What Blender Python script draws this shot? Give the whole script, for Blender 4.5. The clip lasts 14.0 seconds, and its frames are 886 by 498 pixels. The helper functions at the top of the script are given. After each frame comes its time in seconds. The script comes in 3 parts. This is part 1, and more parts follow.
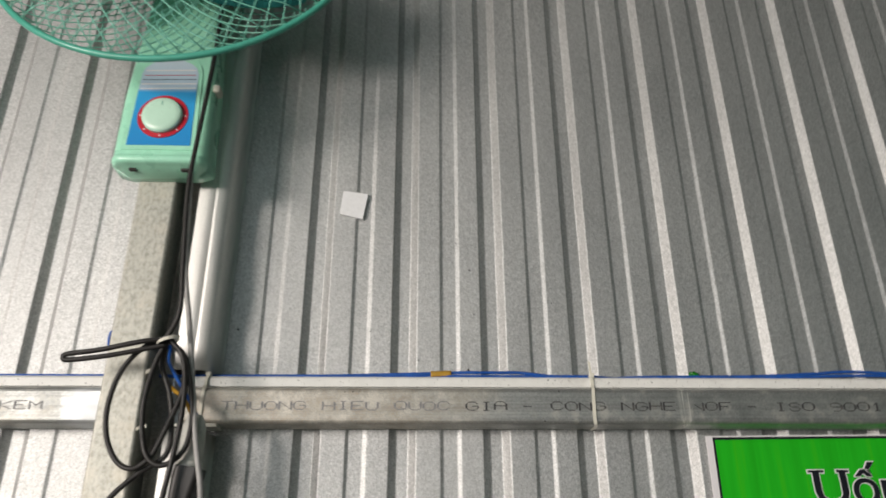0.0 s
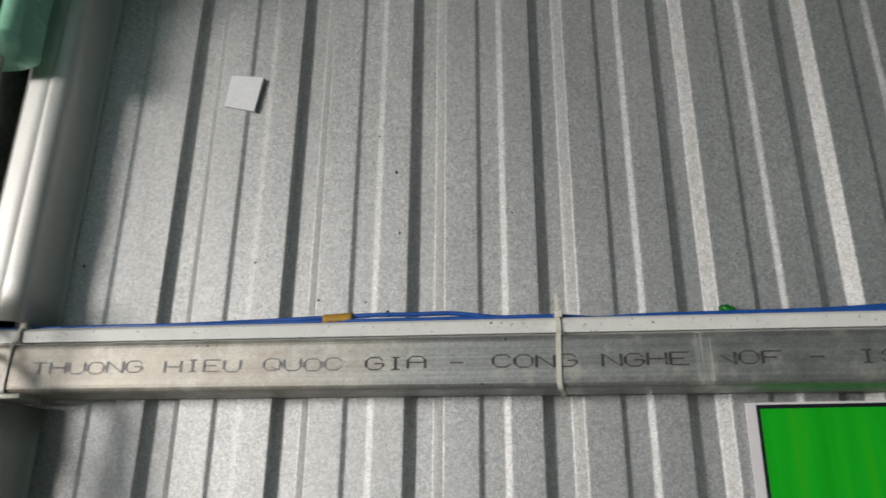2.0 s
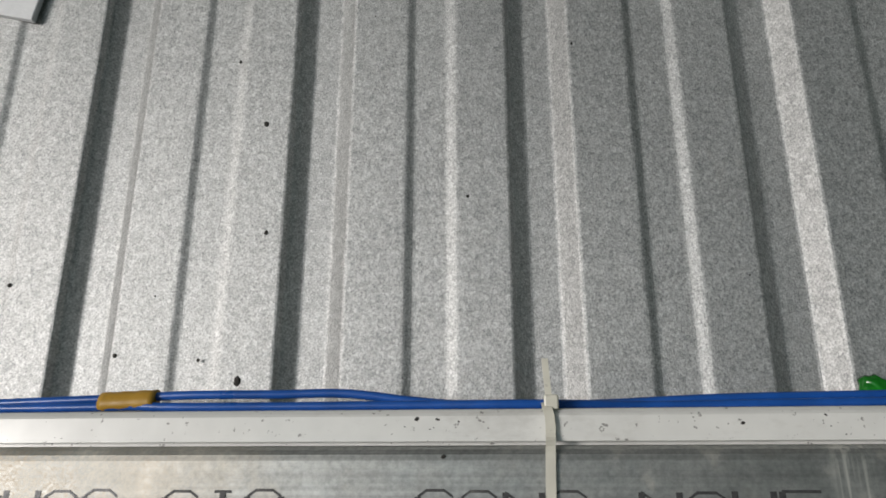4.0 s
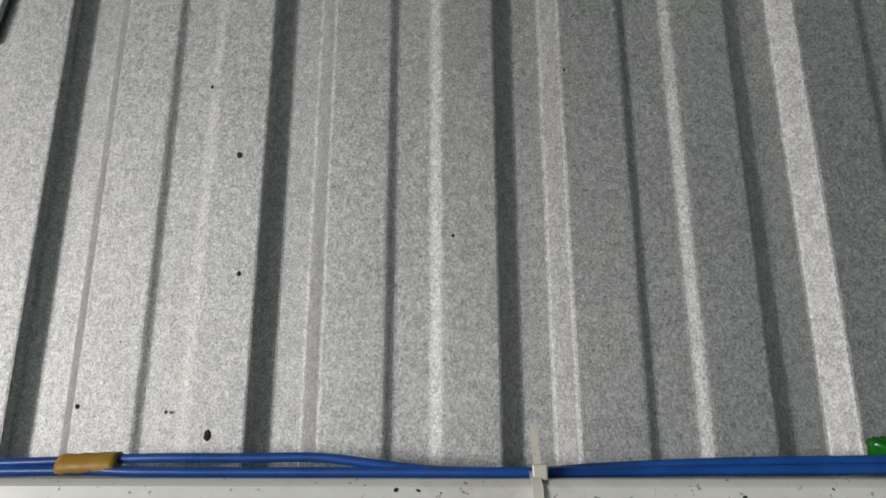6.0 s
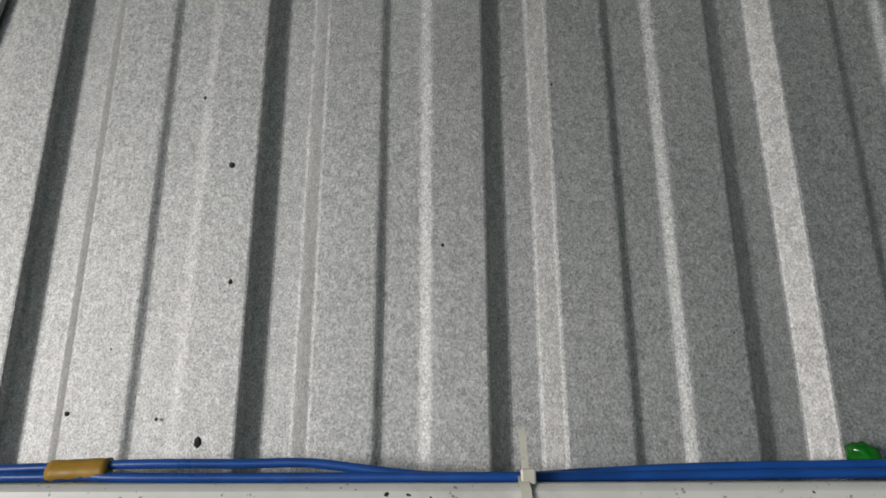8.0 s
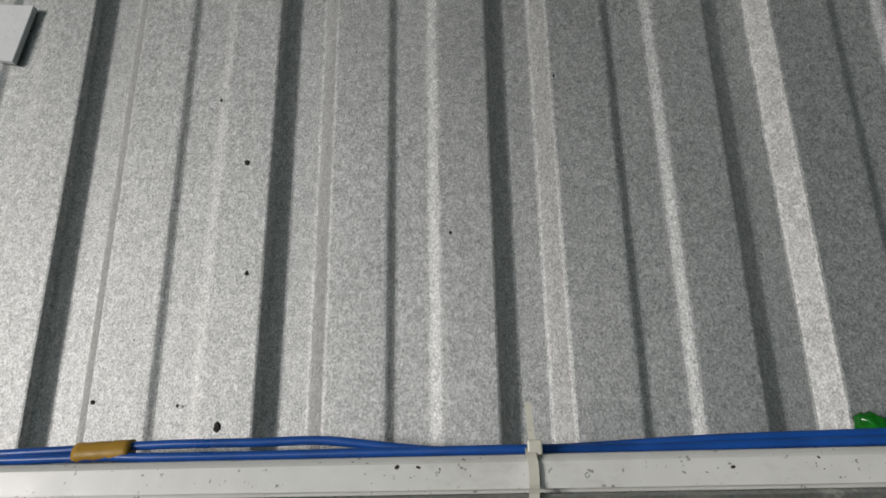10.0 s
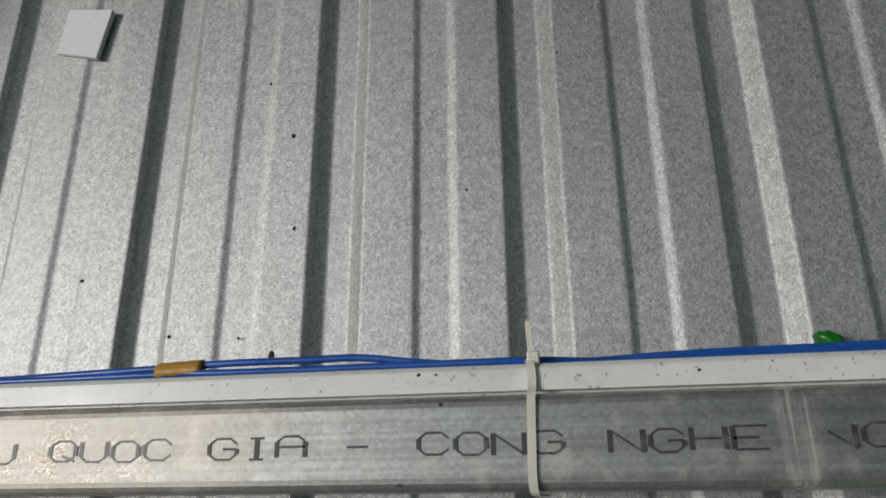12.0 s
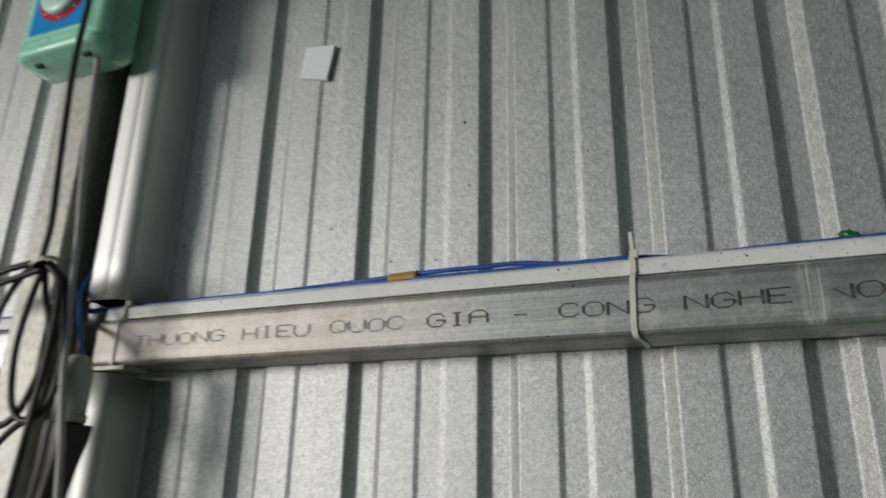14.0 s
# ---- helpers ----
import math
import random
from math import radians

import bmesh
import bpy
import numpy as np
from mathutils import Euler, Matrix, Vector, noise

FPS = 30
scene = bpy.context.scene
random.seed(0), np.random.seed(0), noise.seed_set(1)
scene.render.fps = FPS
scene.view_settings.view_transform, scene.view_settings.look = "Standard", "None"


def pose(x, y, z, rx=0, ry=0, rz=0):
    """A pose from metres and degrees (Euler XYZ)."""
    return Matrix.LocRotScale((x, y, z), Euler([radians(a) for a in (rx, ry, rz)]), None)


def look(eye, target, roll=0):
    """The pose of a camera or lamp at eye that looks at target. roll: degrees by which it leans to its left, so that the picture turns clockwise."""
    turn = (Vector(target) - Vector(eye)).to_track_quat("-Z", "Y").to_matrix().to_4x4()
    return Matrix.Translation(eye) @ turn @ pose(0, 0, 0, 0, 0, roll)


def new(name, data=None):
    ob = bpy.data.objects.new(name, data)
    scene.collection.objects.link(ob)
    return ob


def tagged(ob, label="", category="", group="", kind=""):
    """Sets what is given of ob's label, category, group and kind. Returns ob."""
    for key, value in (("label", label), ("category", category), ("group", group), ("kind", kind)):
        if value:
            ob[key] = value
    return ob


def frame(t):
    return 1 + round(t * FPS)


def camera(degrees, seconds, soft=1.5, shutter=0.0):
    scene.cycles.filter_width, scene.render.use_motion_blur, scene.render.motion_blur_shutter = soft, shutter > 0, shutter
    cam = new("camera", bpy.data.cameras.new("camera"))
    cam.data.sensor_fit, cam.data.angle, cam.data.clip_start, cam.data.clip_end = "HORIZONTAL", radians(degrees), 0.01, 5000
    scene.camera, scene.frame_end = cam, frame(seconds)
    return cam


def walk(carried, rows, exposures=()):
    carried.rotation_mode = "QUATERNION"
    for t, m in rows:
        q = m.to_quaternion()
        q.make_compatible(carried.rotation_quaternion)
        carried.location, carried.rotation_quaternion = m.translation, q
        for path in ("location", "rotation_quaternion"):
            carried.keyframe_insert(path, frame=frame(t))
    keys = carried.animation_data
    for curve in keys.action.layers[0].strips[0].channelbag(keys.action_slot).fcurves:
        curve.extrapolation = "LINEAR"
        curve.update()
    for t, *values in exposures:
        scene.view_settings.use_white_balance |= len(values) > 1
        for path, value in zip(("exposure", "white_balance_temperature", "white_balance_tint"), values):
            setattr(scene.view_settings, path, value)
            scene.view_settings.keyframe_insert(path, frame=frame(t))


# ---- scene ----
cam = camera(63.7, 14.0, 1.6, 0.5)
PATH = [
    (0, (-0.134, -0.104, 1.449), (-0.064, 1.728, 2.247), -0.3),
    (0.5, (-0.025, 0.007, 1.446), (-0.061, 1.838, 2.247), -1.9),
    (1, (0.11, 0.153, 1.505), (-0.164, 1.997, 2.228), 1.1),
    (1.5, (0.11, 0.208, 1.5), (-0.18, 2.055, 2.211), -0.3),
    (2, (0.063, 0.204, 1.511), (-0.156, 2.071, 2.193), 0.4),
    (2.5, (0.06, 0.3, 1.563), (-0.006, 2.205, 2.168), -1.1),
    (2.7, (0.057, 0.369, 1.583), (-0.05, 2.259, 2.229), -1.5),
    (4.8, (0.087, 0.496, 1.652), (-0.121, 2.398, 2.235), -0.3),
    (5, (0.087, 0.496, 1.659), (-0.122, 2.399, 2.24), -0.7),
    (5.5, (0.08, 0.5, 1.669), (-0.099, 2.405, 2.251), -0.3),
    (6, (0.081, 0.502, 1.672), (-0.092, 2.413, 2.236), -0.1),
    (6.5, (0.082, 0.506, 1.672), (-0.051, 2.421, 2.234), -0.2),
    (7, (0.078, 0.516, 1.672), (-0.037, 2.441, 2.201), -0.1),
    (7.5, (0.077, 0.522, 1.669), (-0.034, 2.436, 2.239), -0.3),
    (8, (0.079, 0.497, 1.667), (-0.051, 2.399, 2.274), -0.2),
    (8.2, (0.089, 0.497, 1.672), (-0.09, 2.395, 2.279), -0.5),
    (10.3, (0.088, 0.492, 1.643), (-0.112, 2.367, 2.311), -0.9),
    (10.5, (0.084, 0.482, 1.641), (-0.101, 2.36, 2.304), -0.4),
    (11, (0.093, 0.468, 1.631), (-0.135, 2.34, 2.298), -0.8),
    (11.5, (0.098, 0.461, 1.619), (-0.158, 2.328, 2.288), -0.2),
    (12, (0.11, 0.449, 1.599), (-0.218, 2.304, 2.272), -0.4),
    (12.5, (0.124, 0.438, 1.582), (-0.321, 2.268, 2.256), -0.3),
    (13, (0.132, 0.419, 1.561), (-0.441, 2.224, 2.204), -0.4),
    (13.5, (0.143, 0.379, 1.522), (-0.505, 2.162, 2.155), -0.1),
    (14, (0.151, 0.278, 1.496), (-0.563, 2.032, 2.139), 1.2),
]
walk(cam, [(t, look(eye, target, roll)) for t, eye, target, roll in PATH],
     [(0, 0.60, 6850, 14), (1, 0.62, 6650, 13), (1.5, 0.44, 6600, 13), (2, 0.33, 6550, 12), (2.7, 0.44, 6500, 12), (5, 0.15, 6480, 12),
      (6.5, 0.06, 6480, 12), (11, 0.11, 6430, 12), (13, 0.13, 6380, 12), (14, 0.02, 6380, 11)])

# ---- world, daylight, exposure ----
world = bpy.data.worlds.new("world")
scene.world = world
world.use_nodes = True
wn = world.node_tree.nodes
sky = wn.new("ShaderNodeTexSky")
sky.sky_type = "NISHITA"
sky.sun_disc = False
sky.sun_elevation, sky.sun_rotation = radians(54), radians(8)
wn["Background"].inputs["Strength"].default_value = 0.05
world.node_tree.links.new(sky.outputs["Color"], wn["Background"].inputs["Color"])

sun = new("sun", bpy.data.lights.new("sun", "SUN"))
sun.data.energy, sun.data.angle, sun.data.color = 2.5, radians(0.5), (1.0, 0.95, 0.88)
sun.matrix_world = look((0, 6, 9), (-0.6, 2.4, 4.0))

# west daylight from beside the camera, plus an added fill behind it
OPEN_W = (-3.95, -1.45, 1.22, 2.22)     # west opening: y0, y1, z0, z1
OPEN_S = (-2.60, -0.10, 0.70, 2.90)    # south opening: x0, x1, z0, z1


def area_lamp(name, eye, target, w, h, power, tint):
    ob = new(name, bpy.data.lights.new(name, "AREA"))
    ob.data.shape, ob.data.size, ob.data.size_y = "RECTANGLE", w, h
    ob.data.energy, ob.data.color = power, tint
    ob.matrix_world = look(eye, target)


area_lamp("west_daylight", (-3.02, -2.70, 1.72), (0, -2.70, 1.72), 2.40, 0.90, 190, (1.0, 0.955, 0.905))
# unseen bluish fill lamp, added to lift and cool the dark parts
area_lamp("south_fill", (-1.35, -4.59, 1.80), (-1.35, 0, 1.80), 2.4, 2.1, 15.5, (0.76, 0.93, 1.0))

# ---- materials ----
WALL = 0.845          # plane of the sheet's flats
PITCH, RIB0 = 0.1236, 0.0778


class Mat:
    """A principled material with a few shorthand nodes."""

    def __init__(self, name, rough=0.5, metal=0.0, color=(0.5, 0.5, 0.5)):
        self.m = bpy.data.materials.new(name)
        self.m.use_nodes = True
        self.t = self.m.node_tree
        self.b = self.t.nodes["Principled BSDF"]
        self.b.inputs["Roughness"].default_value = rough
        self.b.inputs["Metallic"].default_value = metal
        self.b.inputs["Base Color"].default_value = (*color, 1)
        self.co = self.t.nodes.new("ShaderNodeTexCoord").outputs["Object"]

    def link(self, a, b):
        self.t.links.new(a, b)

    def mapped(self, sx, sy, sz):
        n = self.t.nodes.new("ShaderNodeMapping")
        n.inputs["Scale"].default_value = (sx, sy, sz)
        self.link(self.co, n.inputs["Vector"])
        return n.outputs["Vector"]

    def noise(self, scale, detail=3, rough=0.55, vec=None):
        n = self.t.nodes.new("ShaderNodeTexNoise")
        n.inputs["Scale"].default_value = scale
        n.inputs["Detail"].default_value = detail
        n.inputs["Roughness"].default_value = rough
        self.link(vec or self.co, n.inputs["Vector"])
        return n.outputs["Fac"]

    def voronoi(self, scale, vec=None):
        n = self.t.nodes.new("ShaderNodeTexVoronoi")
        n.inputs["Scale"].default_value = scale
        self.link(vec or self.co, n.inputs["Vector"])
        bw = self.t.nodes.new("ShaderNodeRGBToBW")
        self.link(n.outputs["Color"], bw.inputs["Color"])
        return bw.outputs["Val"]

    def ramp(self, fac, *stops):
        n = self.t.nodes.new("ShaderNodeValToRGB")
        e = n.color_ramp.elements
        while len(e) < len(stops):
            e.new(0.5)
        for el, (p, c) in zip(e, stops):
            el.position = p
            el.color = (*c, 1) if isinstance(c, tuple) else (c, c, c, 1)
        self.link(fac, n.inputs["Fac"])
        return n.outputs["Color"]

    def mix(self, fac, a, b, blend="MIX"):
        n = self.t.nodes.new("ShaderNodeMix")
        n.data_type, n.blend_type = "RGBA", blend
        if isinstance(fac, (int, float)):
            n.inputs[0].default_value = fac
        else:
            self.link(fac, n.inputs[0])
        for slot, v in ((6, a), (7, b)):
            if isinstance(v, (int, float)):
                n.inputs[slot].default_value = (v, v, v, 1)
            elif isinstance(v, tuple):
                n.inputs[slot].default_value = (*v, 1)
            else:
                self.link(v, n.inputs[slot])
        return n.outputs[2]

    def bump(self, height, strength, distance):
        n = self.t.nodes.new("ShaderNodeBump")
        n.inputs["Strength"].default_value = strength
        n.inputs["Distance"].default_value = distance
        self.link(height, n.inputs["Height"])
        self.link(n.outputs["Normal"], self.b.inputs["Normal"])

    def color(self, c):
        self.link(c, self.b.inputs["Base Color"])

    def roughness(self, c):
        self.link(c, self.b.inputs["Roughness"])


def zinc_sheet():
    m = Mat("zinc_coated_sheet", 0.36, 1.0)
    grain = m.noise(1050, 4, 0.75, m.mapped(1, 1, 0.75))
    spangle = m.voronoi(380, m.mapped(1, 1, 0.8))
    cloud = m.noise(7, 4, 0.6, m.mapped(1, 1, 0.35))
    base = m.ramp(grain, (0.36, (0.25, 0.26, 0.26)), (0.5, (0.57, 0.58, 0.57)), (0.64, (0.94, 0.94, 0.92)))
    base = m.mix(0.35, base, m.ramp(spangle, (0.2, 0.42), (0.8, 0.75)))
    base = m.mix(0.5, base, m.ramp(cloud, (0.3, 0.72), (0.7, 1.0)), "MULTIPLY")
    smear = m.noise(16, 5, 0.7, m.mapped(1.6, 1, 0.25))
    base = m.mix(m.ramp(smear, (0.66, 0.0), (0.8, 0.25)), base, (0.62, 0.58, 0.53))
    m.color(base)
    m.roughness(m.mix(0.5, m.ramp(grain, (0.3, 0.48), (0.7, 0.68)), m.ramp(cloud, (0.3, 0.54), (0.7, 0.64))))
    m.bump(m.mix(0.5, grain, spangle), 0.72, 0.0008)
    return m.m


def zinc_tube(name, dull):
    m = Mat(name, 0.4, 1.0)
    fine = m.noise(420, 4, 0.65)
    streak = m.noise(60, 5, 0.6, m.mapped(0.12, 1, 2.0))
    blot = m.noise(38, 5, 0.7)
    base = m.ramp(fine, (0.3, (0.40 * dull, 0.415 * dull, 0.40 * dull)), (0.7, (0.60 * dull, 0.61 * dull, 0.59 * dull)))
    base = m.mix(0.45, base, m.ramp(streak, (0.3, 0.6), (0.65, 1.0)), "MULTIPLY")
    lines = m.noise(300, 3, 0.6, m.mapped(0.004, 1, 1))
    base = m.mix(0.7, base, m.ramp(lines, (0.35, 0.68), (0.62, 1.0)), "MULTIPLY")
    base = m.mix(m.ramp(blot, (0.55, 0.0), (0.66, 0.4)), base, (0.68, 0.65, 0.58))
    rust = m.noise(9, 5, 0.7)
    base = m.mix(m.ramp(rust, (0.55, 0.0), (0.75, 0.35)), base, (0.50, 0.42, 0.31))
    m.color(base)
    sep = m.t.nodes.new("ShaderNodeSeparateXYZ")
    m.link(m.co, sep.inputs["Vector"])

    def band(lo, hi, soft):
        """1 between two x along the tube, with soft, ragged ends."""
        wob = m.t.nodes.new("ShaderNodeMath")
        wob.operation = "MULTIPLY_ADD"
        m.link(m.noise(110, 4, 0.7), wob.inputs[0])
        wob.inputs[1].default_value = soft * 1.2
        m.link(sep.outputs["X"], wob.inputs[2])
        out = None
        for edge, sign in ((lo, 1), (hi, -1)):
            mr = m.t.nodes.new("ShaderNodeMapRange")
            mr.inputs["From Min"].default_value = edge - sign * soft
            mr.inputs["From Max"].default_value = edge + sign * soft
            m.link(wob.outputs["Value"], mr.inputs["Value"])
            if out is None:
                out = mr.outputs["Result"]
            else:
                mul = m.t.nodes.new("ShaderNodeMath")
                mul.operation = "MULTIPLY"
                m.link(out, mul.inputs[0])
                m.link(mr.outputs["Result"], mul.inputs[1])
                out = mul.outputs["Value"]
        return out

    crumbs = m.noise(650, 4, 0.75)
    dust = m.mix(1.0, m.ramp(band(-1.45, -1.02, 0.07), (0.0, 0.0), (1.0, 1.0)), m.ramp(crumbs, (0.42, 0.15), (0.60, 0.9)), "MULTIPLY")
    base = m.mix(dust, base, m.ramp(blot, (0.4, (0.46, 0.39, 0.30)), (0.6, (0.70, 0.66, 0.58))))
    scratch = m.noise(420, 3, 0.6, m.mapped(1, 1, 0.03))
    scrape = m.mix(1.0, m.ramp(band(-0.7795, -0.7660, 0.0025), (0.0, 0.0), (1.0, 1.0)), m.ramp(scratch, (0.44, 0.1), (0.56, 0.8)), "MULTIPLY")
    base = m.mix(scrape, base, (0.74, 0.73, 0.68))
    base = m.mix(m.mix(1.0, m.ramp(band(1.176, 1.30, 0.010), (0.0, 0.0), (1.0, 1.0)), 0.7, "MULTIPLY"), base, (0.56, 0.58, 0.60))
    m.color(base)
    m.roughness(m.mix(dust, m.ramp(blot, (0.35, 0.42), (0.65, 0.62)), 0.7))
    m.b.inputs["Metallic"].default_value = 0.80
    m.bump(m.mix(0.5, fine, blot), 0.25, 0.0006)
    return m.m


def post_zinc():
    m = Mat("dull_zinc_post", 0.55, 0.55)
    fleck = m.noise(230, 5, 0.7, m.mapped(1, 1, 0.6))
    blot = m.noise(30, 5, 0.65)
    base = m.ramp(fleck, (0.36, (0.30, 0.30, 0.26)), (0.5, (0.41, 0.41, 0.37)), (0.66, (0.50, 0.49, 0.44)))
    base = m.mix(m.ramp(blot, (0.5, 0.0), (0.7, 0.5)), base, (0.50, 0.46, 0.38))
    m.color(base)
    m.bump(fleck, 0.3, 0.0008)
    return m.m


def zinc_lap():
    """Weathered, chalky zinc of the sheet's rolled edge."""
    m = Mat("weathered_zinc", 0.58, 0.8)
    fine = m.noise(700, 4, 0.7)
    cloud = m.noise(14, 4, 0.6, m.mapped(1, 1, 0.2))
    base = m.ramp(fine, (0.3, (0.74, 0.74, 0.71)), (0.7, (0.90, 0.89, 0.86)))
    m.color(m.mix(0.5, base, m.ramp(cloud, (0.3, 0.75), (0.7, 1.0)), "MULTIPLY"))
    m.bump(fine, 0.25, 0.0006)
    return m.m


def plastic(name, color, rough=0.35, vary=0.12, dirt=0.0, bump=0.05, scale=60):
    m = Mat(name, rough)
    a = m.noise(scale, 4)
    lo = tuple(c * (1 - vary) for c in color)
    hi = tuple(min(1, c * (1 + vary)) for c in color)
    base = m.ramp(a, (0.3, lo), (0.7, hi))
    if dirt:
        d = m.noise(26, 6, 0.75, m.mapped(0.5, 1, 1))
        base = m.mix(m.ramp(d, (0.56, 0.0), (0.72, dirt)), base, (0.32, 0.29, 0.25))
        s = m.noise(330, 3, 0.5)
        base = m.mix(m.ramp(s, (0.66, 0.0), (0.70, min(1.0, dirt * 2.0))), base, (0.12, 0.11, 0.10))
    m.color(base)
    m.roughness(m.ramp(m.noise(25, 4), (0.3, max(0.05, rough - 0.08)), (0.7, rough + 0.1)))
    if bump:
        m.bump(m.noise(500, 2), bump, 0.0005)
    return m.m


def green_print():
    m = Mat("green_print", 0.55)
    m.b.inputs["Specular IOR Level"].default_value = 0.10
    s = m.noise(40, 5, 0.6, m.mapped(1.0, 1, 0.05))
    f = m.noise(6, 3)
    base = m.ramp(s, (0.3, (0.003, 0.34, 0.010)), (0.55, (0.005, 0.44, 0.016)), (0.75, (0.040, 0.43, 0.006)))
    m.color(m.mix(0.3, base, m.ramp(f, (0.3, 0.8), (0.7, 1.0)), "MULTIPLY"))
    return m.m


def ink(name, fade):
    """Ink-jet print: speckled, in places rubbed thin; each letter differs a little."""
    m = Mat(name, 0.55)
    info = m.t.nodes.new("ShaderNodeObjectInfo")
    n = m.noise(900, 3, 0.7)
    rub = m.noise(130, 4, 0.7)
    dark = m.ramp(n, (0.3, (0.024 * fade, 0.025 * fade, 0.028 * fade)), (0.7, (0.068 * fade, 0.066 * fade, 0.066 * fade)))
    thin = m.mix(m.ramp(rub, (0.50, 0.0), (0.62, 0.75)), dark, (0.25, 0.24, 0.22))
    m.color(m.mix(m.ramp(info.outputs["Random"], (0.2, 0.0), (0.9, 0.55)), dark, thin))
    return m.m


def panel_print():
    """Blue control-panel sticker, pale and striped in its upper third."""
    m = Mat("panel_sticker", 0.3)
    sep = m.t.nodes.new("ShaderNodeSeparateXYZ")
    m.link(m.co, sep.inputs["Vector"])
    mr = m.t.nodes.new("ShaderNodeMapRange")
    mr.inputs["From Min"].default_value, mr.inputs["From Max"].default_value = 0.0, 0.140
    m.link(sep.outputs["Z"], mr.inputs["Value"])
    body = m.ramp(mr.outputs["Result"], (0.0, (0.012, 0.25, 0.60)), (0.60, (0.02, 0.32, 0.66)), (0.66, (0.42, 0.55, 0.68)), (1.0, (0.55, 0.64, 0.72)))
    m.color(m.mix(0.2, body, m.ramp(m.noise(300, 3), (0.3, 0.8), (0.7, 1.0)), "MULTIPLY"))
    return m.m


def room_paint(name, color, scale=3):
    m = Mat(name, 0.8)
    a = m.noise(scale, 5, 0.6)
    m.color(m.ramp(a, (0.3, tuple(c * 0.75 for c in color)), (0.7, color)))
    m.bump(m.noise(80, 3), 0.2, 0.002)
    return m.m


M_SHEET = zinc_sheet()
M_TUBE = zinc_tube("zinc_tube", 0.84)
M_POST = post_zinc()
M_LAP = zinc_lap()
M_PVC = plastic("white_pvc", (0.74, 0.74, 0.71), 0.38, 0.05, 0.35)
M_BLUE = plastic("blue_insulation", (0.012, 0.085, 0.36), 0.33, 0.2, 0.0)
M_TAPE = plastic("ochre_tape", (0.42, 0.24, 0.03), 0.45, 0.2, 0.1)
M_TIE = plastic("nylon_tie", (0.66, 0.64, 0.55), 0.4, 0.08, 0.1)
M_BLACK = plastic("black_cable", (0.014, 0.012, 0.011), 0.5, 0.3, 0.0)
M_GREYWIRE = plastic("grey_wire", (0.36, 0.35, 0.34), 0.5, 0.15, 0.2)
M_MINT = plastic("mint_plastic", (0.34, 0.72, 0.53), 0.3, 0.05, 0.12)
M_TEAL = plastic("teal_plastic", (0.03, 0.30, 0.23), 0.32, 0.1, 0.1)
M_GUARD = plastic("guard_plastic", (0.18, 0.52, 0.41), 0.35, 0.08, 0.05)
M_RIM = plastic("rim_plastic", (0.06, 0.36, 0.27), 0.35, 0.08, 0.05)
M_BLADE = plastic("blade_plastic", (0.02, 0.20, 0.19), 0.3, 0.1, 0.1)
M_KNOB = plastic("knob_plastic", (0.50, 0.74, 0.60), 0.3, 0.04, 0.08)
M_RED = plastic("red_ring", (0.48, 0.012, 0.03), 0.35, 0.1)
M_PANEL = panel_print()
M_FOAM = plastic("white_foam", (0.74, 0.75, 0.76), 0.7, 0.04, 0.08, 0.3, 200)
M_PAPER = plastic("white_print", (0.74, 0.72, 0.74), 0.45, 0.03, 0.05)
M_GREEN = green_print()
M_SIGNBLACK = plastic("black_print", (0.008, 0.008, 0.014), 0.4, 0.2)
M_INK = ink("printed_ink", 1.0)
M_INK_WORN = ink("worn_ink", 4.6)
M_LEAFGREEN = plastic("green_tape", (0.008, 0.16, 0.012), 0.2, 0.5)
M_SOCKET = plastic("socket_plastic", (0.50, 0.51, 0.47), 0.4, 0.08, 0.25)
M_YELLOW = plastic("yellow_wire", (0.36, 0.20, 0.02), 0.35, 0.15)
M_DIRT = plastic("dirt", (0.03, 0.027, 0.024), 0.8, 0.3)
# unseen walls: dark teal added so the ribs' dark flanks reflect it
M_WALLS = room_paint("unseen_teal_wall", (0.018, 0.064, 0.060))
# unseen ceiling and floor, darkened to hold back bounced light
M_PALE = room_paint("unseen_dark_ceiling", (0.10, 0.12, 0.12))
M_FLOOR = room_paint("unseen_dark_floor", (0.14, 0.14, 0.13), 5)
M_GROUND = room_paint("yard_ground", (0.30, 0.28, 0.25), 2)


# ---- mesh helpers ----
def mesh_of(bm, name, smooth=False):
    me = bpy.data.meshes.new(name)
    bmesh.ops.recalc_face_normals(bm, faces=bm.faces)
    bm.to_mesh(me)
    bm.free()
    for p in me.polygons:
        p.use_smooth = smooth
    return me


def part(name, bm, material, parent=None, label="", smooth=False):
    me = mesh_of(bm, name, smooth) if isinstance(bm, bmesh.types.BMesh) else bm
    if not me.materials:
        me.materials.append(material)
    ob = new(name, me)
    if parent:
        ob.parent = parent
    return tagged(ob, label)


def thing(name, at, label, category, group="", kind=""):
    ob = new(name)
    ob.location = at
    ob.empty_display_size = 0.02
    return tagged(ob, label, category, group, kind)


def box(size, at=(0, 0, 0), bevel=0.0, segs=2, bm=None):
    bm = bm or bmesh.new()
    made = bmesh.ops.create_cube(bm, size=1, matrix=Matrix.Translation(at) @ Matrix.Diagonal((*size, 1)))
    if bevel:
        edges = list({e for v in made["verts"] for e in v.link_edges})
        bmesh.ops.bevel(bm, geom=edges, offset=bevel, segments=segs, affect="EDGES", profile=0.5)
    return bm


